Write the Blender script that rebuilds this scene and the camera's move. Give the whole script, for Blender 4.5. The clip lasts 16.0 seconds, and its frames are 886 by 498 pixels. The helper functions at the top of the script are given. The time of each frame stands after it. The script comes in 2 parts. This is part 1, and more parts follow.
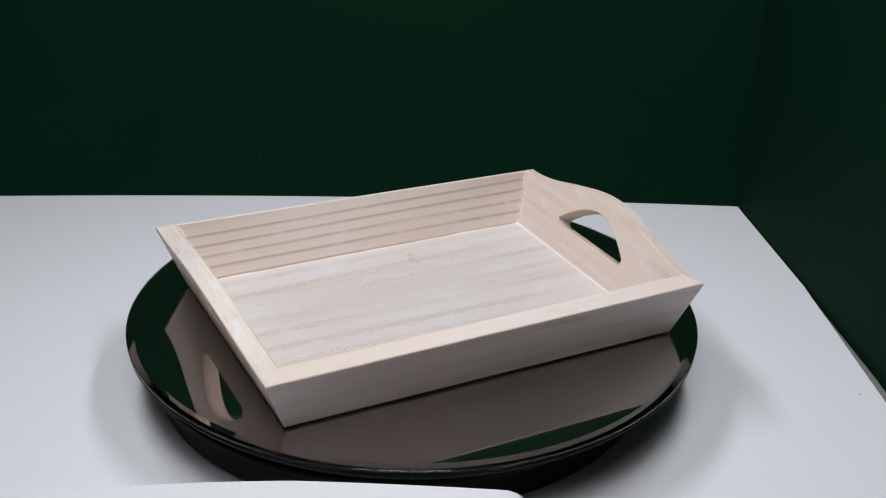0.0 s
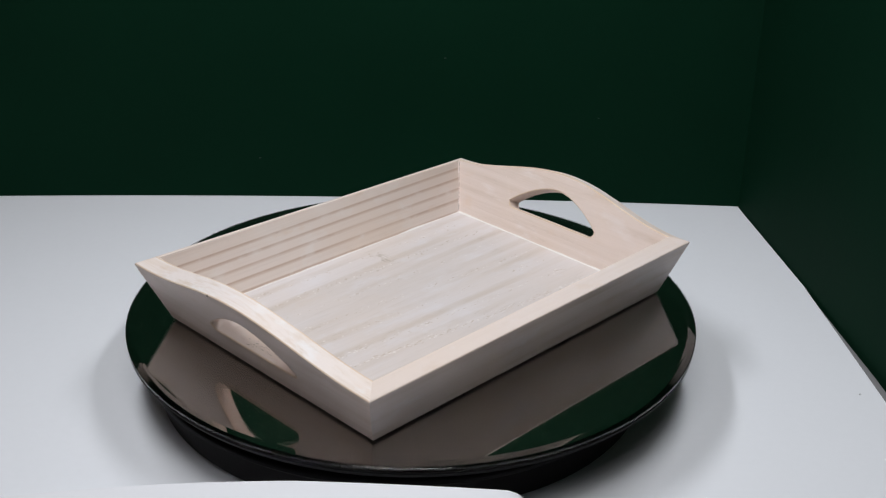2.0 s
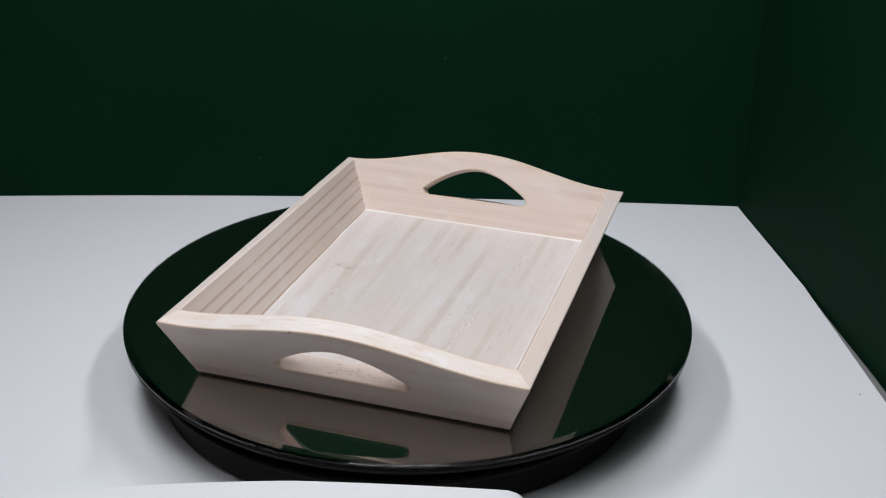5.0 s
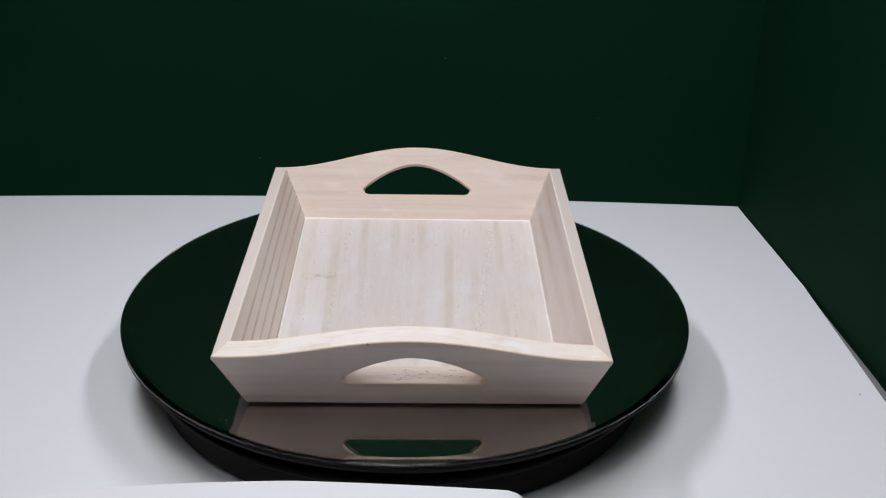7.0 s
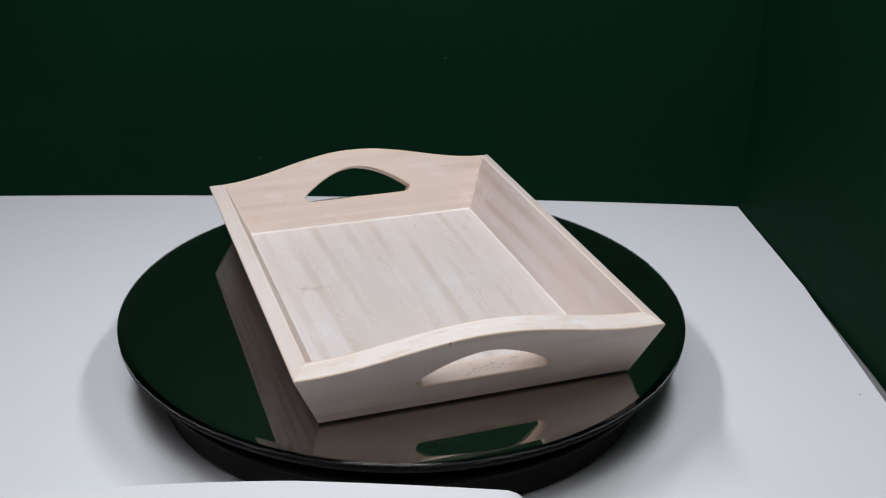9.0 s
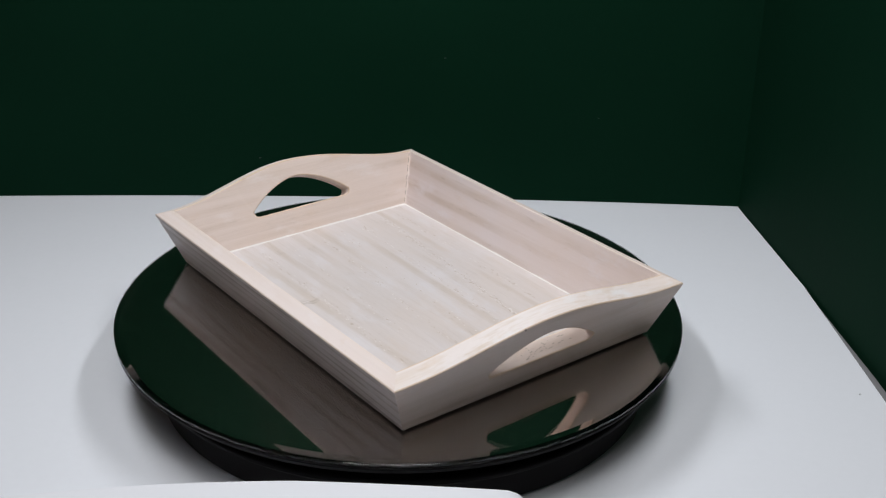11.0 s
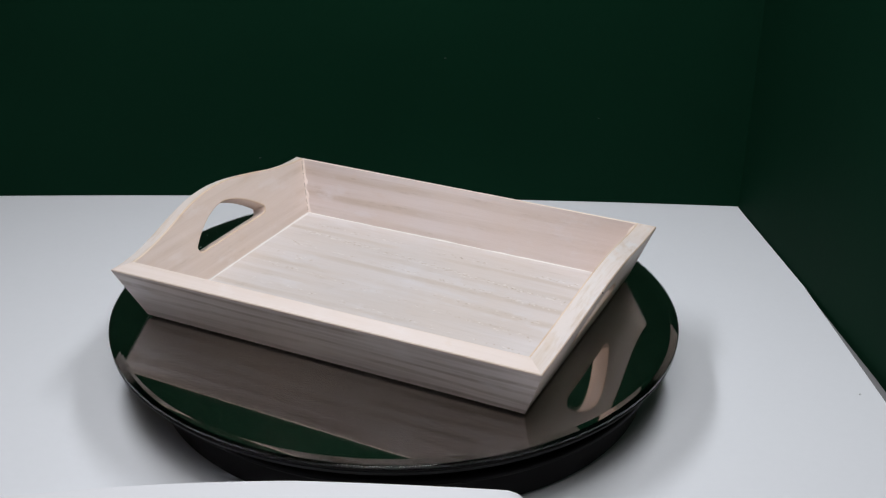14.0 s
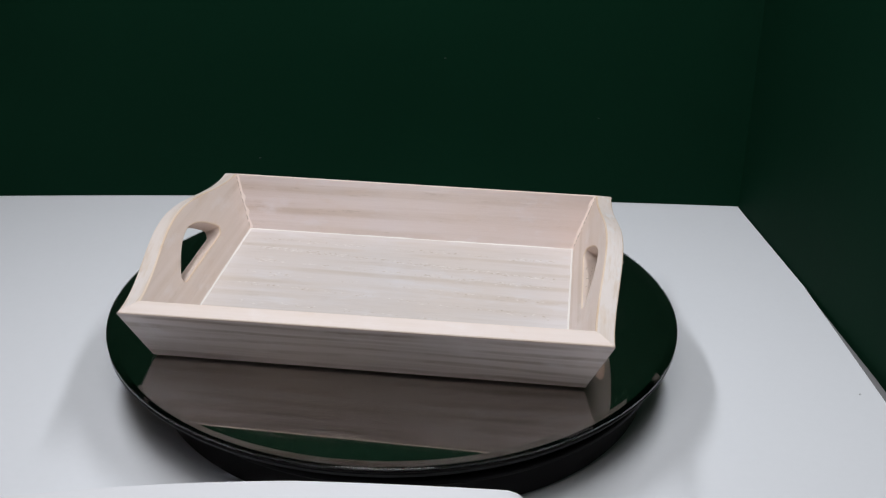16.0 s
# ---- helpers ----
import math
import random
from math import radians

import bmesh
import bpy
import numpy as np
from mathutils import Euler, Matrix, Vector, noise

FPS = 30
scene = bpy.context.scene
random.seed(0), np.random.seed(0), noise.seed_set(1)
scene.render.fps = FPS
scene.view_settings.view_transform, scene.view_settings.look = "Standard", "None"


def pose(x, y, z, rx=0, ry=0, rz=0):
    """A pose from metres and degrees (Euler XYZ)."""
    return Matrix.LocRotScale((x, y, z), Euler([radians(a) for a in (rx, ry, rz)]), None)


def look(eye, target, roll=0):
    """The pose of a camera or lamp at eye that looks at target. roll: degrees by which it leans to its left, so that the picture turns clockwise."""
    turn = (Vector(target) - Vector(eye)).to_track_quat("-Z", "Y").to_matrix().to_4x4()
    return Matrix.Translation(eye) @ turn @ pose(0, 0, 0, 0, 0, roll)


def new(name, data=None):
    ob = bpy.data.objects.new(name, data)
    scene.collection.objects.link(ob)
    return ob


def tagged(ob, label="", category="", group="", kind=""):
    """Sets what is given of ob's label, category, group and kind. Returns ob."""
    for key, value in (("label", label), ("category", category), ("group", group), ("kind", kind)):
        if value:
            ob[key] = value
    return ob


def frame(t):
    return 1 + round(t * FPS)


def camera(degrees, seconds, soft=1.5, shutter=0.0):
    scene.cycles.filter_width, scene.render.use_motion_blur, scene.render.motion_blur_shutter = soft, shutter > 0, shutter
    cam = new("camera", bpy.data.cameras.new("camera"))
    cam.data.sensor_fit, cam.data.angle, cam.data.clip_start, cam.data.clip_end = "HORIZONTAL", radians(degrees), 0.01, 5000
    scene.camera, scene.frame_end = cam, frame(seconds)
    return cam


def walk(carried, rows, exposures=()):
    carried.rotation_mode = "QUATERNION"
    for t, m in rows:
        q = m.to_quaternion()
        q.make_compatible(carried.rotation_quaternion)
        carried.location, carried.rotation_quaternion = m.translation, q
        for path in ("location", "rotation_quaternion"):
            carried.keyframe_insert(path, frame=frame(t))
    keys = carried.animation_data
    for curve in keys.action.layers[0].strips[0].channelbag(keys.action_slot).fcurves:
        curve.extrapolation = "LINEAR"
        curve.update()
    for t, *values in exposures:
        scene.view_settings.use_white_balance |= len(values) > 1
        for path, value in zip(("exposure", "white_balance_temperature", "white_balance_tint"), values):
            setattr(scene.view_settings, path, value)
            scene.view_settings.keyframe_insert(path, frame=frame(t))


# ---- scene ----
# Camera: fixed on a stand, looking down at the turntable. The origin is the turntable's axis,
# at the height of the mirror's upper face.
EYE = Vector((0.0266, -0.7498, 0.3972))
TILT = radians(25.256)
STAND = look(EYE, EYE + Vector((0, math.cos(TILT), -math.sin(TILT))), 1.055)
cam = camera(39.71, 16.0, soft=1.25)
walk(cam, [(0, STAND), (16.0, STAND)], exposures=[(0, 0.0), (16.0, 0.0)])

TABLE = -0.050          # height of the white table top


def spin(t):
    """Turn of the turntable in degrees at t seconds."""
    return 1.163 + 9.179 * (t - 7) - 0.0015 * (t - 7) ** 2


# ---- light: two tubes running front to back over the booth and a wide fill panel added overhead, in a dim room ----
world = bpy.data.worlds.new("room_air")
scene.world = world
world.use_nodes = True
world.node_tree.nodes["Background"].inputs[0].default_value = (0.8, 0.9, 1.0, 1)
world.node_tree.nodes["Background"].inputs[1].default_value = 0.02


def area_lamp(name, eye, target, width, depth, watts, colour):
    data = bpy.data.lights.new(name, "AREA")
    data.shape, data.size, data.size_y = "RECTANGLE", width, depth
    data.energy, data.color = watts, colour
    ob = new(name, data)
    ob.matrix_world = look(eye, target)
    return ob


area_lamp("tube_lamp", (-0.275, -0.05, 0.70), (0.42, -0.07, 0), 0.50, 0.05, 2.85, (0.97, 0.985, 1.0))
area_lamp("tube_lamp", (0.245, -0.05, 0.70), (-0.20, -0.07, 0), 0.50, 0.05, 2.1, (0.97, 0.985, 1.0))
# unseen fill lamp, set well forward to brighten the tray's front faces
area_lamp("ceiling_panel", (-0.05, -0.85, 1.6), (-0.05, -0.2, 0), 0.8, 0.7, 9.1, (1.0, 0.975, 0.955))


# ---- materials ----
def material(name):
    m = bpy.data.materials.new(name)
    m.use_nodes = True
    return m, m.node_tree.nodes, m.node_tree.links, m.node_tree.nodes["Principled BSDF"]


def coords(nodes, links, scale):
    tc = nodes.new("ShaderNodeTexCoord")
    mp = nodes.new("ShaderNodeMapping")
    mp.inputs["Scale"].default_value = scale
    links.new(tc.outputs["Object"], mp.inputs["Vector"])
    return mp.outputs["Vector"]


def noise_node(nodes, links, vector, scale, detail=4, rough=0.55, distort=0.0):
    n = nodes.new("ShaderNodeTexNoise")
    n.inputs["Scale"].default_value = scale
    n.inputs["Detail"].default_value = detail
    n.inputs["Roughness"].default_value = rough
    n.inputs["Distortion"].default_value = distort
    links.new(vector, n.inputs["Vector"])
    return n.outputs["Fac"]


def ramp(nodes, links, fac, stops):
    r = nodes.new("ShaderNodeValToRGB")
    while len(r.color_ramp.elements) < len(stops):
        r.color_ramp.elements.new(0.5)
    for el, (pos, col) in zip(r.color_ramp.elements, stops):
        el.position, el.color = pos, (*col, 1)
    links.new(fac, r.inputs["Fac"])
    return r.outputs["Color"]


def mix(nodes, links, fac, a, b, mode="MIX"):
    n = nodes.new("ShaderNodeMix")
    n.data_type, n.blend_type = "RGBA", mode
    for socket, value in ((n.inputs[0], fac), (n.inputs[6], a), (n.inputs[7], b)):
        if isinstance(value, (float, int)):
            socket.default_value = value
        elif isinstance(value, tuple):
            socket.default_value = (*value, 1)
        else:
            links.new(value, socket)
    return n.outputs[2]


def math_node(nodes, links, op, a, b=0.0):
    n = nodes.new("ShaderNodeMath")
    n.operation = op
    for socket, value in ((n.inputs[0], a), (n.inputs[1], b)):
        if isinstance(value, (float, int)):
            socket.default_value = value
        else:
            links.new(value, socket)
    return n.outputs[0]


def bump(nodes, links, height, strength, distance, bsdf):
    b = nodes.new("ShaderNodeBump")
    b.inputs["Strength"].default_value, b.inputs["Distance"].default_value = strength, distance
    links.new(height, b.inputs["Height"])
    links.new(b.outputs["Normal"], bsdf.inputs["Normal"])


def plain(name, colour, rough, spread=0.08, grain=60.0, metal=0.0, relief=0.0, shine=0.5):
    """A surface of one colour with faint mottling at two scales."""
    m, nodes, links, bsdf = material(name)
    v = coords(nodes, links, (1, 1, 1))
    big = noise_node(nodes, links, v, grain * 0.12, 3)
    fine = noise_node(nodes, links, v, grain * 6, 3)
    both = math_node(nodes, links, "ADD", math_node(nodes, links, "MULTIPLY", big, 0.7),
                     math_node(nodes, links, "MULTIPLY", fine, 0.3))
    lo = tuple(c * (1 - spread) for c in colour)
    hi = tuple(min(1, c * (1 + spread)) for c in colour)
    links.new(ramp(nodes, links, both, [(0.3, lo), (0.7, hi)]), bsdf.inputs["Base Color"])
    bsdf.inputs["Roughness"].default_value = rough
    bsdf.inputs["Metallic"].default_value = metal
    bsdf.inputs["Specular IOR Level"].default_value = shine
    if relief:
        bump(nodes, links, fine, 0.3, relief, bsdf)
    return m


def whitewashed_wood(name, along, line_scale, line_colour, wash, depth, seed, knot=None, rings=False, length=0.02, pore=0.35, rough=0.3, bands=None, dabs=0.75):
    """Pine with a thin white wash. along: grain axis; dark late-wood lines are stretched along it."""
    m, nodes, links, bsdf = material(name)
    stretch = [1.0, 1.0, 1.0]
    stretch[along] = length
    tc = nodes.new("ShaderNodeTexCoord")
    mp = nodes.new("ShaderNodeMapping")
    mp.inputs["Scale"].default_value = stretch
    mp.inputs["Location"].default_value = (seed, seed * 0.7, seed * 1.3)
    links.new(tc.outputs["Object"], mp.inputs["Vector"])
    v = mp.outputs["Vector"]
    plain_v = coords(nodes, links, (1, 1, 1))
    short = [1.0, 1.0, 1.0]
    short[along] = 0.16
    fleck_v = coords(nodes, links, short)
    broad = noise_node(nodes, links, plain_v, 11, 3)
    fibre = noise_node(nodes, links, v, 520, 4, 0.7)
    fleck = noise_node(nodes, links, fleck_v, 420, 3, 0.65)
    if rings:
        wave = nodes.new("ShaderNodeTexWave")
        wave.wave_type, wave.bands_direction, wave.wave_profile = "BANDS", "Z", "SAW"
        wave.inputs["Scale"].default_value = line_scale
        wave.inputs["Distortion"].default_value = 3.4
        wave.inputs["Detail"].default_value = 1.5
        wave.inputs["Detail Scale"].default_value = 0.35
        bend = nodes.new("ShaderNodeMapping")
        bend.inputs["Scale"].default_value = (0.4, 0.10, 1.0)
        links.new(tc.outputs["Object"], bend.inputs["Vector"])
        links.new(bend.outputs["Vector"], wave.inputs["Vector"])
        lines = wave.outputs["Fac"]
        # the wash lies thicker on the rim and in long patches
        split = nodes.new("ShaderNodeSeparateXYZ")
        links.new(tc.outputs["Object"], split.inputs[0])
        patch = noise_node(nodes, links, v, 90, 2, 0.5)
        cover = math_node(nodes, links, "MULTIPLY", ramp(nodes, links, split.outputs["Z"], [(0.0355, (1, 1, 1)), (0.0385, (0.15, 0.15, 0.15))]),
                          ramp(nodes, links, patch, [(0.28, (0.5, 0.5, 0.5)), (0.45, (1, 1, 1))]))
        mask = ramp(nodes, links, lines, [(0.58, (0.0, 0.0, 0.0)), (0.86, (1, 1, 1)), (0.97, (0.0, 0.0, 0.0))])
    else:
        lines = noise_node(nodes, links, v, line_scale, 3, 0.6, 0.3)
        mask = ramp(nodes, links, lines, [(0.46, (0, 0, 0)), (0.64, (1, 1, 1))])
    if bands:
        # late wood in long, slightly wandering bands
        wave = nodes.new("ShaderNodeTexWave")
        wave.wave_type, wave.bands_direction, wave.wave_profile = "BANDS", bands[0], "SIN"
        wave.inputs["Scale"].default_value = bands[1]
        wave.inputs["Distortion"].default_value = 4.0
        wave.inputs["Detail"].default_value = 2.5
        wave.inputs["Detail Scale"].default_value = 1.2
        bend = nodes.new("ShaderNodeMapping")
        bend.inputs["Scale"].default_value = tuple(0.10 if k == along else 1.0 for k in range(3))
        links.new(tc.outputs["Object"], bend.inputs["Vector"])
        links.new(bend.outputs["Vector"], wave.inputs["Vector"])
        late = ramp(nodes, links, wave.outputs["Fac"], [(0.5, (0, 0, 0)), (0.95, (1, 1, 1))])
        patchy = tuple(0.14 if k == along else 1.0 for k in range(3))
        worn = ramp(nodes, links, noise_node(nodes, links, coords(nodes, links, patchy), bands[2], 3, 0.6),
                    [(0.36, (0.12, 0.12, 0.12)), (0.62, (1.25, 1.25, 1.25))])
        late = math_node(nodes, links, "MULTIPLY", late, worn)
        mask = math_node(nodes, links, "MAXIMUM", math_node(nodes, links, "MULTIPLY", mask, 0.55), late)
    if rings:
        mask = math_node(nodes, links, "MULTIPLY", mask, cover)
    strength = math_node(nodes, links, "MULTIPLY", mask, depth)
    strength = math_node(nodes, links, "MULTIPLY", strength,
                         math_node(nodes, links, "ADD", math_node(nodes, links, "MULTIPLY", broad, 1.1), 0.3))
    col = mix(nodes, links, strength, wash, line_colour)
    warm = tuple(c * k for c, k in zip(wash, (1.0, 0.955, 0.90)))
    col = mix(nodes, links, ramp(nodes, links, broad, [(0.42, (0, 0, 0)), (0.72, (0.8, 0.8, 0.8))]), col, warm)
    cool = ramp(nodes, links, broad, [(0.28, (0.5, 0.5, 0.5)), (0.42, (0, 0, 0))])
    col = mix(nodes, links, cool, col, tuple(min(0.85, c * k) for c, k in zip(wash, (1.04, 1.08, 1.12))))
    pores = ramp(nodes, links, fibre, [(0.30, (0.86, 0.85, 0.84)), (0.5, (1, 1, 1))])
    col = mix(nodes, links, pore, col, pores, "MULTIPLY")
    # uneven brushing: paler dabs and thin tan spots
    dab = noise_node(nodes, links, coords(nodes, links, tuple(0.45 if k == along else 1.0 for k in range(3))), 70, 4, 0.6)
    col = mix(nodes, links, ramp(nodes, links, dab, [(0.56, (0, 0, 0)), (0.72, (dabs, dabs, dabs))]), col,
              tuple(min(0.86, c * k) for c, k in zip(wash, (1.05, 1.09, 1.13))))
    col = mix(nodes, links, ramp(nodes, links, dab, [(0.27, (0.8 * dabs, 0.8 * dabs, 0.8 * dabs)), (0.40, (0, 0, 0))]), col,
              tuple(c * k for c, k in zip(wash, (0.93, 0.86, 0.77))))
    # short brushed flecks where the wash lies thin over the late wood
    thin = math_node(nodes, links, "MULTIPLY", ramp(nodes, links, fleck, [(0.60, (0, 0, 0)), (0.70, (1, 1, 1))]),
                     math_node(nodes, links, "MULTIPLY", mask, 0.5 * depth))
    col = mix(nodes, links, thin, col, tuple(c * 0.82 for c in line_colour))
    if knot:
        sub = nodes.new("ShaderNodeVectorMath")
        sub.operation = "SUBTRACT"
        links.new(tc.outputs["Object"], sub.inputs[0])
        sub.inputs[1].default_value = knot
        squeeze = nodes.new("ShaderNodeVectorMath")
        squeeze.operation = "MULTIPLY"
        links.new(sub.outputs[0], squeeze.inputs[0])
        squeeze.inputs[1].default_value = (0.42, 1.0, 0.0)
        size = nodes.new("ShaderNodeVectorMath")
        size.operation = "LENGTH"
        links.new(squeeze.outputs[0], size.inputs[0])
        wob = noise_node(nodes, links, coords(nodes, links, (0.4, 1, 1)), 420, 3)
        far = math_node(nodes, links, "ADD", size.outputs["Value"],
                        math_node(nodes, links, "MULTIPLY", math_node(nodes, links, "SUBTRACT", wob, 0.5), 0.02))
        spot = ramp(nodes, links, far, [(0.0, (0.6, 0.6, 0.6)), (0.0008, (0.45, 0.45, 0.45)), (0.0022, (0, 0, 0))])
        col = mix(nodes, links, spot, col, (0.40, 0.345, 0.30))
    links.new(col, bsdf.inputs["Base Color"])
    bsdf.inputs["Roughness"].default_value = 0.5
    bsdf.inputs["Specular IOR Level"].default_value = 0.4
    height = math_node(nodes, links, "ADD", math_node(nodes, links, "MULTIPLY", fleck, 0.9), fibre)
    bump(nodes, links, height, rough, 0.0004, bsdf)
    return m


WOOD_FLOOR = whitewashed_wood("whitewashed_floor", 1, 46, (0.56, 0.49, 0.445), (0.675, 0.631, 0.638), 0.80, 3.1,
                              knot=(-0.0576, 0.0338, 0.0), length=0.06, rough=0.6, bands=("X", 15.5, 45), dabs=0.5)
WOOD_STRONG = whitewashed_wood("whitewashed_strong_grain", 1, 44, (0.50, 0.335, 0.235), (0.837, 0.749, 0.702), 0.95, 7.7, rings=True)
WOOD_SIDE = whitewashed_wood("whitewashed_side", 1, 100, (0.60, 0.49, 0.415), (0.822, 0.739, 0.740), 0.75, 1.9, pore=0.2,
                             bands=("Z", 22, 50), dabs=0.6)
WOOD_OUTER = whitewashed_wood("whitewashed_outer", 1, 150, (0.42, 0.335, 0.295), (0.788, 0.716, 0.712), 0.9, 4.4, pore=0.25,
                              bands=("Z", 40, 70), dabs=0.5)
WOOD_END = whitewashed_wood("whitewashed_end", 0, 75, (0.62, 0.50, 0.42), (0.808, 0.698, 0.656), 0.58, 5.3, pore=0.25,
                            bands=("Z", 21, 40), dabs=0.7)
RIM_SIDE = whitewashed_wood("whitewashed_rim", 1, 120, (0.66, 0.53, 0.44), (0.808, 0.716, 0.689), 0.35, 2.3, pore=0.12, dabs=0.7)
RIM_END = whitewashed_wood("brushed_white_rim", 0, 190, (0.66, 0.53, 0.42), (0.835, 0.765, 0.75), 0.75, 6.1, length=0.03, pore=0.25, dabs=0.9)
EDGE = whitewashed_wood("worn_edge", 1, 60, (0.64, 0.49, 0.38), (0.798, 0.703, 0.661), 0.6, 8.2, pore=0.2, dabs=0.3)
EDGE_END = whitewashed_wood("amber_edge", 0, 70, (0.62, 0.44, 0.29), (0.77, 0.64, 0.54), 0.8, 3.7, pore=0.2, dabs=0.5)
SEAM = plain("white_filler", (0.80, 0.77, 0.75), 0.6)
TABLE_WHITE = plain("white_laminate", (0.775, 0.80, 0.86), 0.6, 0.02, 30, shine=0.25)
GREEN = plain("dark_green_paint", (0.0018, 0.0194, 0.0092), 0.7, 0.12, 40, relief=0.0003, shine=0.05)
BENCH = plain("grey_bench", (0.20, 0.20, 0.21), 0.7)
PAPER = plain("white_cloth", (0.75, 0.765, 0.82), 0.8, 0.02, 60, relief=0.0003)
BLACK = plain("black_plastic", (0.0045, 0.0038, 0.0042), 0.42, 0.2, 80, shine=0.06)
PIT = plain("bare_wood", (0.50, 0.42, 0.36), 0.7)
FIBRE = plain("lifted_fibre", (0.79, 0.75, 0.735), 0.7)
JOINT = plain("dark_joint", (0.30, 0.25, 0.22), 0.8)
CHIP = plain("dull_chip", (0.05, 0.065, 0.06), 0.8)
ROOM = plain("room_paint", (0.28, 0.205, 0.145), 0.8)

SILVER, _n, _l, _b = material("silvering")
_b.inputs["Base Color"].default_value = (0.575, 0.525, 0.505, 1)
_b.inputs["Metallic"].default_value = 0.997     # a breath of haze lies over it
_b.inputs["Roughness"].default_value = 0.03

GLASS, _n, _l, _b = material("clear_glass")
_b.inputs["Base Color"].default_value = (0.975, 0.98, 0.97, 1)
_b.inputs["Transmission Weight"].default_value = 1.0
_b.inputs["Roughness"].default_value = 0.0
_b.inputs["IOR"].default_value = 1.5


# ---- building helpers ----
def finish(bm, name, mat, smooth_angle=None):
    bmesh.ops.recalc_face_normals(bm, faces=bm.faces[:])
    me = bpy.data.meshes.new(name)
    bm.to_mesh(me)
    bm.free()
    me.materials.append(mat)
    if smooth_angle is not None:
        for poly in me.polygons:
            poly.use_smooth = True
        me.set_sharp_from_angle(angle=radians(smooth_angle))
    return me


def thing(name, bm, mat, smooth=None):
    return new(name, finish(bm, name, mat, smooth))


def part(name, bm, mat, parent, label="", smooth=None, rounding=0.0, also=(), worn=False):
    """One mesh under its thing. also: further materials; worn: the last of them lies on the rounded edges."""
    ob = new(name, finish(bm, name, mat, smooth))
    ob.parent = parent
    for extra in also:
        ob.data.materials.append(extra)
    if label:
        ob["label"] = label
    if rounding:
        mod = ob.modifiers.new("rounding", "BEVEL")
        mod.width, mod.segments, mod.harden_normals = rounding, 3, True
        if worn:
            mod.material = len(also)
        mod.limit_method = "WEIGHT" if "bevel_weight_edge" in ob.data.attributes else "ANGLE"
        mod.angle_limit = radians(35)
        for poly in ob.data.polygons:
            poly.use_smooth = True
        ob.data.set_sharp_from_angle(angle=radians(50))
    return ob


def prism(bm, low, high):
    """A solid between two loops of as many points."""
    a = [bm.verts.new(p) for p in low]
    b = [bm.verts.new(p) for p in high]
    n = len(a)
    bm.faces.new(a[::-1])
    bm.faces.new(b)
    for i in range(n):
        bm.faces.new((a[i], a[(i + 1) % n], b[(i + 1) % n], b[i]))


def box(bm, lo, hi):
    ring = [(lo[0], lo[1]), (hi[0], lo[1]), (hi[0], hi[1]), (lo[0], hi[1])]
    prism(bm, [(x, y, lo[2]) for x, y in ring], [(x, y, hi[2]) for x, y in ring])


def lathe(bm, profile, cx=0.0, cy=0.0, segments=160):
    """Turns a closed profile of (r, z) round the upright through (cx, cy); points with r = 0 become poles."""
    rings = []
    for r, z in profile:
        if r == 0:
            rings.append([bm.verts.new((cx, cy, z))])
        else:
            rings.append([bm.verts.new((cx + r * math.cos(2 * math.pi * i / segments),
                                        cy + r * math.sin(2 * math.pi * i / segments), z)) for i in range(segments)])
    for a, b in zip(rings, rings[1:]):
        for i in range(segments):
            j = (i + 1) % segments
            if len(a) == 1:
                bm.faces.new((a[0], b[i], b[j]))
            elif len(b) == 1:
                bm.faces.new((a[i], b[0], a[j]))
            else:
                bm.faces.new((a[i], b[i], b[j], a[j]))


# ---- the setting: white table in a dark green booth ----
def right_edge(y):
    """x of the table top's edge beside the right wall."""
    if y > 0.1418:
        return 0.3001 + (0.3015 - y) * 0.1226
    return 0.3197 + (0.1418 - y) * 0.064


def back_line(x):
    """y of the back wall's face, very slightly hollow."""
    return 0.3092 - 0.0854 * (x - 0.0198) ** 2


bm = bmesh.new()
outline = [(-0.62, -1.1), (0.40, -1.1)]
outline += [(right_edge(y), y) for y in (-0.9, -0.4, 0.002, 0.1418, 0.29)]
outline += [(x, back_line(x) + 0.004) for x in (0.30, 0.2, 0.1, 0.0, -0.1, -0.2, -0.3, -0.42, -0.62)]
prism(bm, [(x, y, TABLE - 0.003) for x, y in outline], [(x, y, TABLE) for x, y in outline])
top_board = tagged(thing("table_top", bm, TABLE_WHITE), "smooth white table top, clean, inside a green booth", "table top", kind="structure")

bm = bmesh.new()
box(bm, (-1.2, -1.3, TABLE - 0.045), (1.2, 0.9, TABLE - 0.0035))
bench = tagged(thing("bench", bm, BENCH), "grey workbench under the white table top", "bench", kind="structure")
for x in (-1.1, 1.1):
    for y in (-1.2, 0.8):
        bm = bmesh.new()
        box(bm, (x - 0.04, y - 0.04, -0.8), (x + 0.04, y + 0.04, TABLE - 0.045))
        part("leg", bm, BENCH, bench)

HEIGHT, SIDE = 0.72, 0.40      # the back board stands higher than the side boards
bm = bmesh.new()
xs = [-0.64 + 0.99 * i / 40 for i in range(41)]
front = [(x, back_line(x)) for x in xs]
loop = front + [(x, y + 0.02) for x, y in front[::-1]]
prism(bm, [(x, y, TABLE + 0.0003) for x, y in loop], [(x, y, HEIGHT) for x, y in loop])
back_wall = tagged(thing("wall_back", bm, GREEN), "dark green painted back board of the booth", "wall", kind="structure")

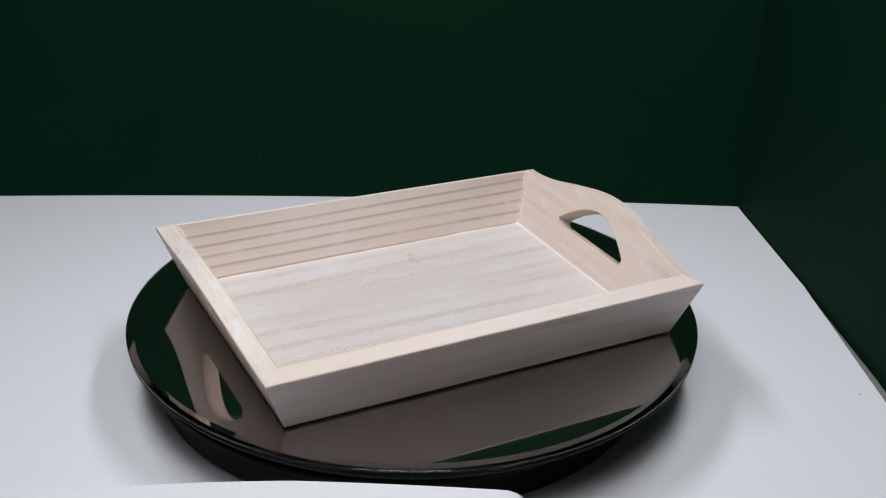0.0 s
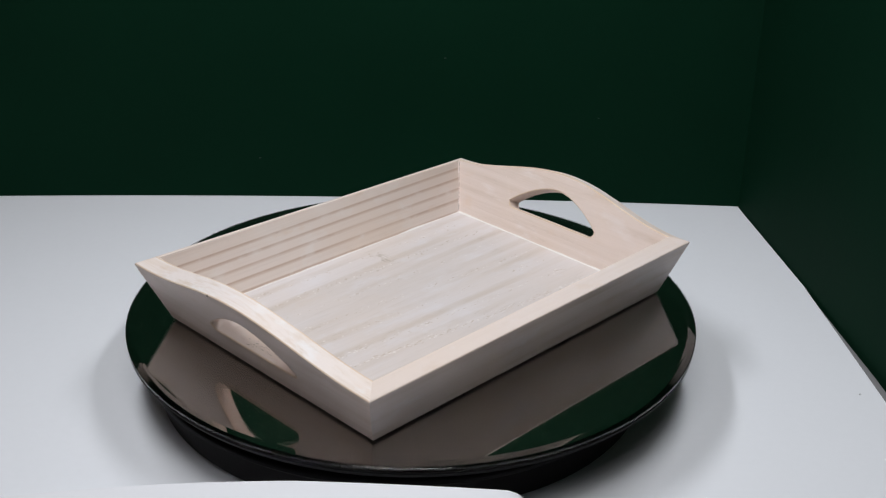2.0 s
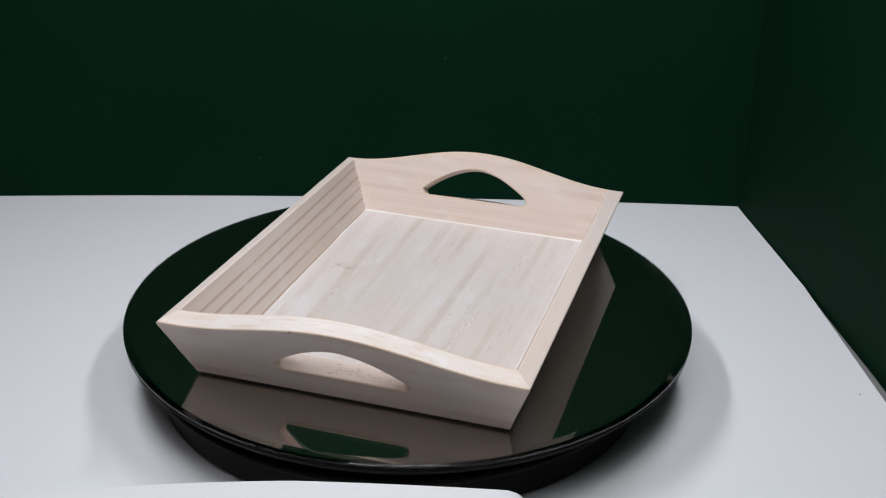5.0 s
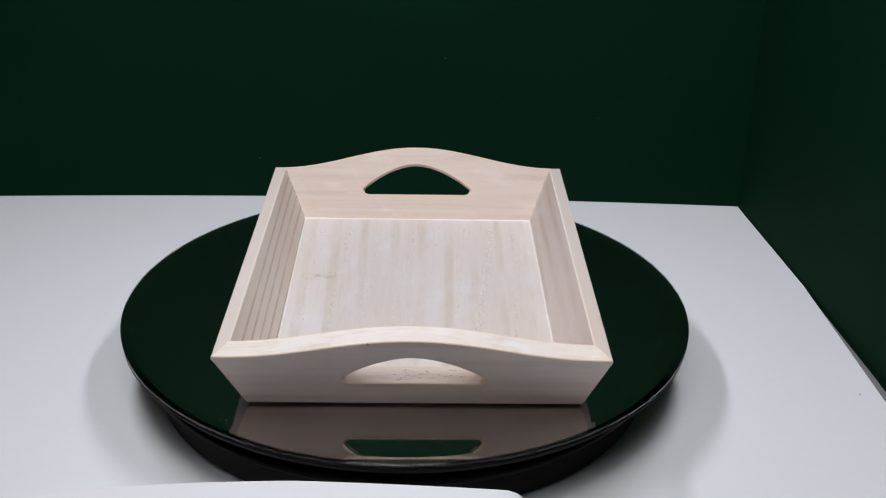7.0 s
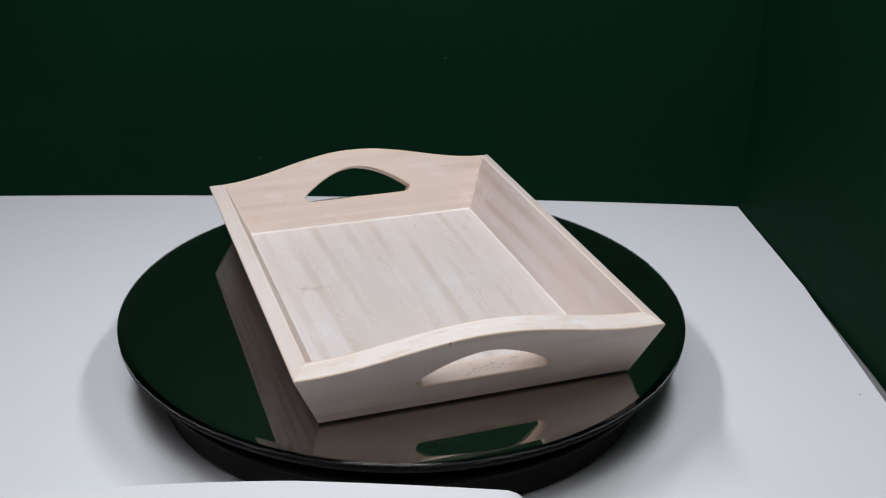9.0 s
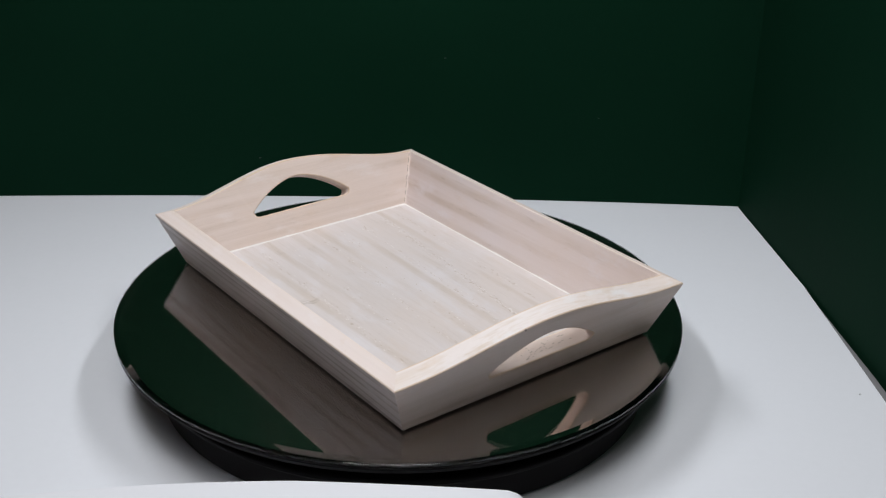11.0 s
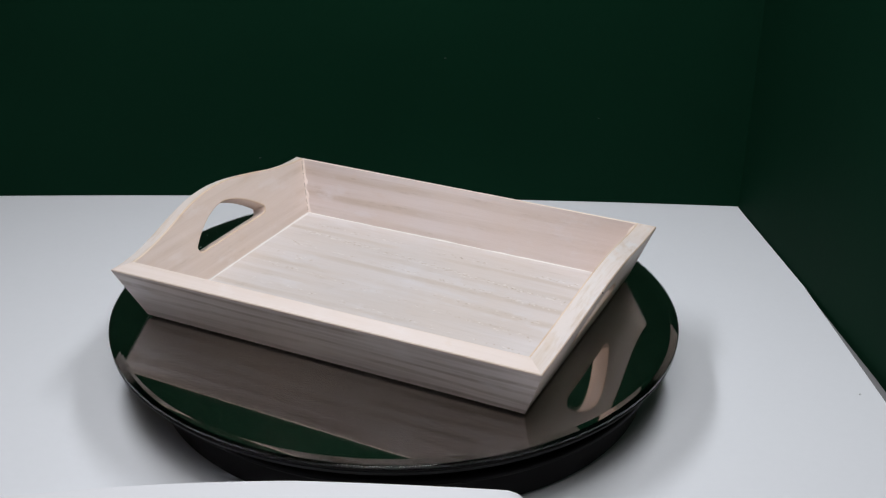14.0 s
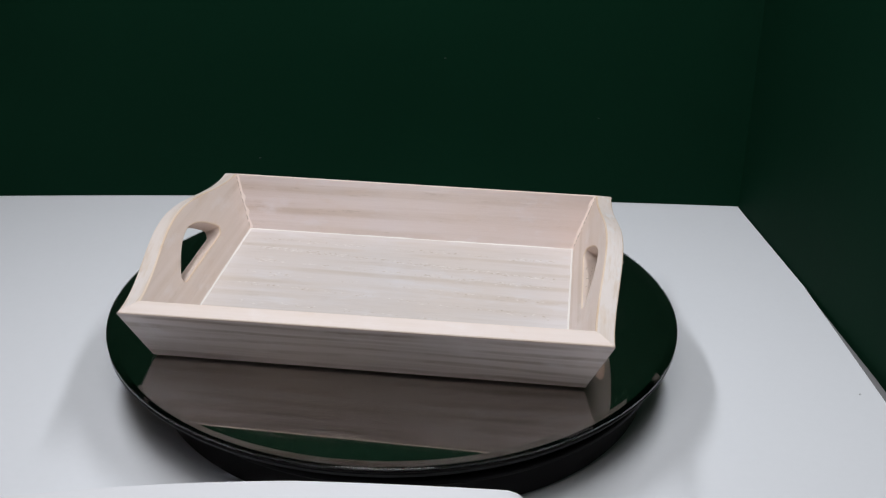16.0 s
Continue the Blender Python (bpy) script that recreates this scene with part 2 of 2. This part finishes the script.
bm = bmesh.new()
loop = [(0.3010, 0.3030), (0.3214, 0.1377), (0.3358, 0.0018), (0.370, -0.410), (0.390, -0.410), (0.3558, 0.0018), (0.3414, 0.1377), (0.321, 0.3030)]
prism(bm, [(x, y, TABLE - 0.003) for x, y in loop], [(x, y, SIDE) for x, y in loop])
tagged(thing("wall_right", bm, GREEN), "dark green painted side board of the booth", "wall", kind="structure")

for name, lo, hi in (("room_wall_north", (-1.9, 1.9, -0.8), (1.9, 2.0, 1.7)), ("room_wall_south", (-1.9, -2.0, -0.8), (1.9, -1.9, 1.7)),
                     ("room_wall_east", (1.9, -1.9, -0.8), (2.0, 1.9, 1.7)), ("room_wall_west", (-2.0, -1.9, -0.8), (-1.9, 1.9, 1.7)),
                     ("ceiling", (-2.0, -2.0, 1.7), (2.0, 2.0, 1.8)), ("floor", (-2.0, -2.0, -0.9), (2.0, 2.0, -0.8))):
    bm = bmesh.new()
    box(bm, lo, hi)
    tagged(thing(name, bm, ROOM), "plain grey painted surface closing the room", "ceiling" if name == "ceiling" else "floor" if name == "floor" else "wall", kind="structure")


def mark(name, parent, a, b, c, d):
    """A tiny raised chip, a four-cornered sliver."""
    bm = bmesh.new()
    mid = (Vector(a) + Vector(b) + Vector(c) + Vector(d)) / 4
    lift = (Vector(b) - Vector(a)).cross(Vector(d) - Vector(a)).normalized() * 0.0003
    prism(bm, [a, b, c, d], [mid + (Vector(q) - mid) * 0.7 + lift for q in (a, b, c, d)])
    return part(name, bm, CHIP, parent)


for x, z, w in ((-0.1434, -0.0124, 0.0014), (0.1655, 0.0319, 0.0011), (0.0255, 0.0849, 0.0012)):
    y = back_line(x) + 0.00005
    mark("paint_chip", back_wall, (x - w, y, z), (x + w, y, z + 0.0003), (x + w * 0.7, y, z + 0.0009), (x - w * 0.8, y, z + 0.0007))
mark("speck", top_board, (0.3154, -0.0247, TABLE), (0.3166, -0.0250, TABLE), (0.3168, -0.0240, TABLE), (0.3158, -0.0238, TABLE))


# ---- the turntable ----
DISC = (0.0021, 0.0067)     # the round plate sits a little off the axis


def turntable_base():
    root = tagged(new("turntable_base"), "black plastic turntable base standing on the white table", "turntable base")
    root.location = (0, 0, TABLE)
    rise = -TABLE
    bm = bmesh.new()
    lathe(bm, [(0, 0.002), (0.1668, 0.002), (0.1678, 0.0035), (0.1700, rise - 0.0290), (0.1768, rise - 0.0225), (0.1768, rise - 0.0206),
               (0.1755, rise - 0.0190), (0.1735, rise - 0.0186), (0.160, rise - 0.0184), (0, rise - 0.0184)])
    part("housing", bm, BLACK, root, smooth=40)
    bm = bmesh.new()
    lathe(bm, [(0, rise - 0.0184), (0.158, rise - 0.0184), (0.158, rise - 0.0165), (0, rise - 0.0165)], segments=96)
    part("turning_collar", bm, BLACK, root, "black collar in the gap under the plate", smooth=40)
    bm = bmesh.new()
    lathe(bm, [(0, 0), (0.160, 0), (0.160, 0.002), (0, 0.002)], segments=96)
    part("rubber_foot", bm, BLACK, root, "black rubber foot ring", smooth=40)
    return root


def mirror_plate():
    root = tagged(new("mirror_plate"), "round dark mirror with a sloping glass rim and black underside", "mirror")
    cx, cy = DISC
    bm = bmesh.new()
    lathe(bm, [(0, 0.0), (0.1878, 0.0), (0.1932, -0.0009), (0.1937, -0.0013), (0.1937, -0.0027), (0.1934, -0.0030), (0, -0.0030)], cx, cy, 256)
    glass = part("glass", bm, GLASS, root, "clear glass with a sloping rim", smooth=3)
    bm = bmesh.new()
    lathe(bm, [(0, -0.0031), (0.1928, -0.0031), (0.1928, -0.0034), (0, -0.0034)], cx, cy, 200)
    part("silvering", bm, SILVER, root, "dim mirror coating under the glass", smooth=30)
    bm = bmesh.new()
    lathe(bm, [(0, -0.0035), (0.1925, -0.0035), (0.1935, -0.0042), (0.1934, -0.0052), (0.1895, -0.0098), (0.1812, -0.0148), (0.1775, -0.0160), (0.172, -0.0164), (0, -0.0164)], cx, cy, 200)
    part("carrier", bm, BLACK, root, "black plastic carrier plate", smooth=30)
    # scattered dust, thickest near the rim
    rng = random.Random(4)
    bm = bmesh.new()
    for _ in range(34):
        a, r = rng.uniform(0, 2 * math.pi), 0.186 * rng.uniform(0.45, 1.0) ** 0.5
        speck(bm, (cx + r * math.cos(a), cy + r * math.sin(a), 0.00005), rng.uniform(0.0001, 0.00026), rng)
    for k in range(5):
        speck(bm, (cx + 0.012 + 0.006 * k, cy + 0.172 - 0.002 * k, 0.00005), rng.uniform(0.0003, 0.0006), rng)
    dust = part("dust", bm, SEAM, glass, "scattered pale dust specks")
    tagged(dust, kind="stuff")
    return root


def speck(bm, place, size, rng):
    """A flat crumb lying on a surface."""
    x, y, z = place
    low = [(x + size * rng.uniform(0.6, 1.3) * math.cos(k * 1.2566), y + size * rng.uniform(0.6, 1.3) * math.sin(k * 1.2566), z) for k in range(5)]
    prism(bm, low, [(x + (p[0] - x) * 0.6, y + (p[1] - y) * 0.6, z + size * 0.5) for p in low])


base = turntable_base()
mirror = mirror_plate()

# ---- the wooden tray, in the turning plate's own space ----
CX, CY = 0.0081, 0.0098     # tray's middle from the axis
LEAN = radians(20.96)       # the end boards lean outwards
THICK = 0.0127
HALF_L = 0.1352             # outer half length at the foot
INNER_W = 0.0885            # inner half width at the tray's floor
FLOOR_Z = 0.0053


def inner_x(z):
    return INNER_W + 0.45 * (z - FLOOR_Z)


def end_board_point(sign, u, v, depth):
    """A point of an end board: u across, v up along its outer face, depth into the wood."""
    y = HALF_L + v * math.sin(LEAN) - depth * math.cos(LEAN)
    z = v * math.cos(LEAN) + depth * math.sin(LEAN)
    return Vector((CX + u, CY + sign * y, z))


def end_board(sign, root):
    top, rise = 0.0415, 0.0153
    hole = []
    # straight sill with rounded ends, low arch above
    half, sill, crown = 0.0422, 0.0203, 0.0232
    for i in range(25):
        a = math.pi * i / 24
        x = half * math.cos(a)
        hole.append((x, sill + 0.0042 + (crown - 0.0042) * (1 - (abs(x) / half) ** 1.75) ** 0.93 if abs(x) < half else sill + 0.0042))
    hole += [(-half + 0.0004, sill + 0.0025), (-half + 0.0016, sill + 0.0008), (-half + 0.0042, sill)]
    hole += [(half * (-0.8 + 0.2 * k), sill) for k in range(9)]
    hole += [(half - 0.0042, sill), (half - 0.0016, sill + 0.0008), (half - 0.0004, sill + 0.0025)]
    bm = bmesh.new()
    loops = []
    for depth in (0.0, THICK):
        zt = top * math.cos(LEAN) + depth * math.sin(LEAN)
        wt = inner_x(zt) if depth else 0.0994 + 0.4167 * zt
        v0 = -depth * math.tan(LEAN)
        wb = inner_x(0.0) if depth else 0.0994
        edge = [(-wb + 2 * wb * i / 24, v0) for i in range(25)]
        edge += [(wb + (wt - wb) * k, v0 + (top - v0) * k) for k in (0.25, 0.5, 0.75)]
        for i in range(41):
            x = wt - 2 * wt * i / 40
            c = max(-1.0, min(1.0, x / 0.1085))
            edge.append((x, top + rise * 0.5 * (1 + math.cos(math.pi * c))))
        edge += [(-wb - (wt - wb) * k, v0 + (top - v0) * k) for k in (0.75, 0.5, 0.25)]
        outer = [bm.verts.new(end_board_point(sign, u, v, depth)) for u, v in edge]
        inner = [bm.verts.new(end_board_point(sign, u, v - 0.0014 * (1 - depth / THICK), depth)) for u, v in hole]
        edges = [bm.edges.new((ring[i], ring[(i + 1) % len(ring)])) for ring in (outer, inner) for i in range(len(ring))]
        bmesh.ops.triangle_fill(bm, edges=edges, use_beauty=True)
        loops.append((outer, inner))
    for a, b in zip(loops[0], loops[1]):
        for i in range(len(a)):
            j = (i + 1) % len(a)
            bm.faces.new((a[i], a[j], b[j], b[i]))
    # all edges are eased but those of the mitred ends
    weight = bm.edges.layers.float.new("bevel_weight_edge")
    for outer, inner in loops:
        for i in range(len(inner)):
            bm.edges.get((inner[i], inner[(i + 1) % len(inner)]))[weight] = 1.0
        for i in list(range(24)) + list(range(28, 68)):
            bm.edges.get((outer[i], outer[i + 1]))[weight] = 1.0
    ob = part("end_board", bm, WOOD_END, root, "whitewashed end board with a hand hole", rounding=0.0010, also=(RIM_END, EDGE_END), worn=True)
    for poly in ob.data.polygons:
        if poly.normal.z > 0.6 and poly.center.z > 0.036:
            poly.material_index = 1
    return ob


def side_board(sign, mat, root, label):
    section = [(0.0994, 0.0), (0.1155, 0.0387), (inner_x(0.0433), 0.0433), (inner_x(0.0), 0.0)]
    bm = bmesh.new()
    lo, hi = [], []
    for k, (x, z) in enumerate(section):
        y = HALF_L + math.tan(LEAN) * z
        if k >= 2:
            y -= THICK / math.cos(LEAN)
        y += 0.0003
        lo.append((CX + sign * x, CY - y, z))
        hi.append((CX + sign * x, CY + y, z))
    prism(bm, lo, hi)
    weight = bm.edges.layers.float.new("bevel_weight_edge")
    for e in bm.edges:
        if abs(e.verts[0].co.y - e.verts[1].co.y) > 0.2:
            e[weight] = 1.0
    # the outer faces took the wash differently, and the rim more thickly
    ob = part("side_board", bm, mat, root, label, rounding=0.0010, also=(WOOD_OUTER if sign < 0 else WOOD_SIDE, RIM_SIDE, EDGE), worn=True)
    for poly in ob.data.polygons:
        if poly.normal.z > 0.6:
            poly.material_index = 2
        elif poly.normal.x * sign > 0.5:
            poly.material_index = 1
    return ob


def wooden_tray():
    root = tagged(new("wooden_tray"), "whitewashed wooden serving tray with flared sides, on the mirror plate", "tray")
    bm = bmesh.new()
    il = 0.1237
    box(bm, (CX - INNER_W - 0.001, CY - il, 0.0012), (CX + INNER_W + 0.001, CY + il, FLOOR_Z))
    panel = part("bottom_panel", bm, WOOD_FLOOR, root, "whitewashed bottom panel with faint grey grain", rounding=0.0004)
    sides = {-1: side_board(-1, WOOD_STRONG, root, "side board with reddish grain lines"),
             1: side_board(1, WOOD_SIDE, root, "side board with faint grain")}
    ends = {sign: end_board(sign, root) for sign in (1, -1)}
    # a dark nick in the outer upper edge of one end board
    bm = bmesh.new()
    p = end_board_point(-1, -0.025, 0.0543, 0.0004)
    low = [p + Vector((0.0011 * math.cos(k * 1.0472), -0.0002 + 0.0007 * math.sin(k * 1.0472), 0.0005 * math.sin(k * 1.0472) - 0.0002)) for k in range(6)]
    prism(bm, low, [p + (q - p) * 0.5 + Vector((0, -0.0006, 0.0005)) for q in low])
    part("nick", bm, JOINT, ends[-1], "small dark nick in the edge")
    # small splinters left on the sills of the hand holes
    rng = random.Random(9)
    for sign in (1, -1):
        for mat, count, spread, label in ((WOOD_END, 14, 0.011, "rough torn grain on the hole's sill"),
                                          (PIT, 30 if sign < 0 else 12, 0.013, "brown pits on the hole's sill")):
            bm = bmesh.new()
            for _ in range(count):
                u, d = max(-0.026, min(0.028, rng.gauss(0.002, spread))), rng.uniform(0.0025, 0.0098)
                p = end_board_point(sign, u, 0.0189 + 0.0014 * d / THICK, d)
                ln, wd = rng.uniform(0.0004, 0.0016), rng.uniform(0.0002, 0.0004)
                up = Vector((0, -sign * 0.0001, 0.00022))
                a = Vector((ln, 0, 0))
                b = Vector((0, wd, 0))
                prism(bm, [p - a, p - b * 1.2, p + a, p + b], [p - a * 0.4 + up, p - b * 0.5 + up, p + a * 0.6 + up, p + b * 0.5 + up])
            tagged(part("splinter_patch", bm, mat, ends[sign], label), kind="stuff")
    # rows of lifted fibres where the brush caught the late wood: white crests, brown pits
    for mat, label, scale in ((FIBRE, "rows of fine white lifted fibres", 1.0), (PIT, "rows of fine brown pits in the wash", 0.9)):
        bm = bmesh.new()
        for x0, slope, count in ((0.0468, 0.0106, 130), (0.029, 0.007, 60), (0.008, 0.008, 24), (-0.011, 0.010, 40), (-0.034, 0.006, 24), (-0.056, 0.004, 60), (-0.075, 0.003, 34), (0.068, 0.004, 40)):
            for _ in range(count):
                y = rng.uniform(-0.112, 0.108)
                x = x0 + slope * y / 0.1 + rng.gauss(0, 0.0013)
                ln, wd, up = scale * rng.uniform(0.0004, 0.0015), scale * rng.uniform(0.0002, 0.00045), rng.uniform(0.0001, 0.00024)
                p = Vector((CX + x, CY + y, FLOOR_Z + 0.00002))
                a, b = Vector((rng.uniform(-0.0003, 0.0003), ln, 0)), Vector((wd, 0, 0))
                prism(bm, [p - a, p + b, p + a, p - b], [p + q * 0.5 + Vector((0, 0, up)) for q in (-a, b, a, -b)])
        tagged(part("fibre_grain", bm, mat, panel, label), kind="stuff")
    # thin bead of filler where the panel meets the boards
    w, l = INNER_W, 0.1232
    corners = [(-w, -l), (w, -l), (w, l), (-w, l)]
    for i in range(4):
        (x0, y0), (x1, y1) = corners[i], corners[(i + 1) % 4]
        d = Vector((x1 - x0, y1 - y0, 0)).normalized()
        n = Vector((-d.y, d.x, 0))
        bm = bmesh.new()
        count = 40
        rings = []
        for k in range(count + 1):
            f = k / count
            s = 0.00052 * max(0.15, 0.75 + 0.8 * noise.noise(Vector((f * 14 + i * 5, i * 3.1, 0))))
            p = Vector((CX + x0 + (x1 - x0) * f, CY + y0 + (y1 - y0) * f, FLOOR_Z))
            rings.append([bm.verts.new(p + q) for q in (n * -0.0006, n * s * 1.6, Vector((0, 0, s * 1.5)) - n * 0.0006)])
        for a, b in zip(rings, rings[1:]):
            for k in range(3):
                bm.faces.new((a[k], a[(k + 1) % 3], b[(k + 1) % 3], b[k]))
        bm.faces.new(rings[0])
        bm.faces.new(rings[-1][::-1])
        part("filler_seam", bm, SEAM, panel, "thin white filler line")
    # uneven smear of filler up each inner corner, on the side board's face
    back = HALF_L - THICK / math.cos(LEAN)
    for sx in (-1, 1):
        for sy in (-1, 1):
            bm = bmesh.new()
            rings = []
            for k in range(25):
                h = FLOOR_Z + 0.0005 + (0.0415 - FLOOR_Z) * k / 24
                wide = 0.0026 + 0.0024 * noise.noise(Vector((k * 0.31, sx * 2.0, sy * 5.0)))
                c = Vector((CX + sx * inner_x(h), CY + sy * (back + math.tan(LEAN) * h), h))
                rings.append([bm.verts.new(c + q) for q in (Vector((sx * 0.0003, 0, 0)), Vector((-sx * 0.00022, -sy * 0.0002, 0)),
                                                            Vector((-sx * 0.0001, -sy * wide * 0.7, 0)), Vector((sx * 0.0003, -sy * wide, 0)))])
            for a, b in zip(rings, rings[1:]):
                for k in range(4):
                    bm.faces.new((a[k], a[(k + 1) % 4], b[(k + 1) % 4], b[k]))
            bm.faces.new(rings[0])
            bm.faces.new(rings[-1][::-1])
            part("corner_filler", bm, RIM_SIDE, sides[sx], "thin white smear of filler", smooth=50)
    # broken dark line of the open joint in each inner corner
    for sx in (-1, 1):
        for sy in (-1, 1):
            bm = bmesh.new()
            z = FLOOR_Z + 0.002
            while z < 0.0405:
                dash = rng.uniform(0.0008, 0.0045)
                top = min(z + dash, 0.0415)
                ring = []
                for h in (z, top):
                    c = Vector((CX + sx * inner_x(h), CY + sy * (back + math.tan(LEAN) * h), h))
                    w = 0.00034
                    ring.append([c + Vector((sx * 0.0004, sy * 0.0004, 0)), c + Vector((-sx * w, sy * 0.0004, 0)),
                                 c + Vector((-sx * w, -sy * w, 0)), c + Vector((sx * 0.0004, -sy * w, 0))])
                prism(bm, ring[0], ring[1])
                z = top + rng.uniform(0.0004, 0.003)
            part("open_joint", bm, JOINT, ends[sy], "thin dark open corner joint")
    # the dried wood has drawn the frame slightly out of true: shifts of the four corners at the rim and at the foot
    rim = {(-1, -1): (-0.0008, -0.0013, 0.0014), (1, -1): (-0.0003, -0.0005, 0.0003),
           (1, 1): (-0.0014, -0.0007, 0.0009), (-1, 1): (0.0022, 0.0028, -0.0017)}
    foot = {(-1, -1): (0.0003, -0.0005), (1, -1): (0.0015, -0.0001), (1, 1): (0.0009, 0.0), (-1, 1): (0.0008, 0.0018)}
    for ob in root.children_recursive:
        for v in ob.data.vertices:
            a, b, h = (v.co.x - CX) / 0.107, (v.co.y - CY) / 0.142, v.co.z / 0.0387
            shift = Vector((0, 0, 0))
            for corner, top in rim.items():
                w = 0.25 * (1 + corner[0] * max(-1.1, min(1.1, a))) * (1 + corner[1] * max(-1.1, min(1.1, b)))
                shift += w * (h * Vector(top) + (1 - h) * Vector((*foot[corner], 0)))
            # the far end board also bows outwards in the middle
            shift.y += 0.0019 * h * max(0.0, 1 - a * a) * max(0.0, min(1.0, b))
            shift.x -= 0.0012 * h * max(0.0, 1 - a * a) * max(0.0, min(1.0, b))
            v.co += shift
    return root


tray = wooden_tray()


# ---- white cloth in front of the turntable ----
def ridge(x):
    """Height of the cloth's fold above the mirror's face."""
    if x < -0.048:
        return 0.0185 - 0.40 * (x + 0.048) ** 2 - 0.028 * (-0.048 - x)
    d = x + 0.048
    return 0.0185 - 0.012 * d - 0.18 * d * d


def folded_cloth():
    bm = bmesh.new()
    rows = []
    nx = 90
    x0, x1 = -0.34, 0.086
    for i in range(nx + 1):
        f = i / nx
        x = x0 + (x1 - x0) * f
        top = ridge(x)
        # the fold dips round at its free end
        e = max(0.0, (x - 0.060) / 0.026)
        top -= (top - TABLE) * (1 - math.sqrt(max(0.0, 1 - e ** 2.4)))
        top = max(top, TABLE + 0.001)
        h = top - TABLE
        row = []
        for k in range(9):
            a = math.pi * k / 8 * 0.5
            row.append((x, -0.2180 - 0.012 * math.sin(a), TABLE + h * (0.02 + 0.98 * math.sin(a) ** 0.8)))
        for k in range(1, 15):
            s = k / 14
            wave = 0.0015 * noise.noise(Vector((x * 12, s * 3, 0.4)))
            row.append((x, -0.230 - 0.14 * s, TABLE + h * (1 - s ** 2.2) ** 0.8 + 0.0006 + wave * s * (1 - s)))
        rows.append([bm.verts.new(p) for p in row])
    for a, b in zip(rows, rows[1:]):
        for k in range(len(a) - 1):
            bm.faces.new((a[k], a[k + 1], b[k + 1], b[k]))
    ob = thing("folded_cloth", bm, PAPER, 60)
    mod = ob.modifiers.new("thickness", "SOLIDIFY")
    mod.thickness, mod.offset = 0.001, -1
    return tagged(ob, "white cloth folded up in front of the turntable", "cloth")


folded_cloth()


def motions():
    times = [0, 0.1] + [0.5 * k for k in range(1, 32)] + [15.9, 16.0]
    for ob in (mirror, tray):
        walk(ob, [(t, pose(0, 0, 0, 0, 0, spin(t))) for t in times])


motions()
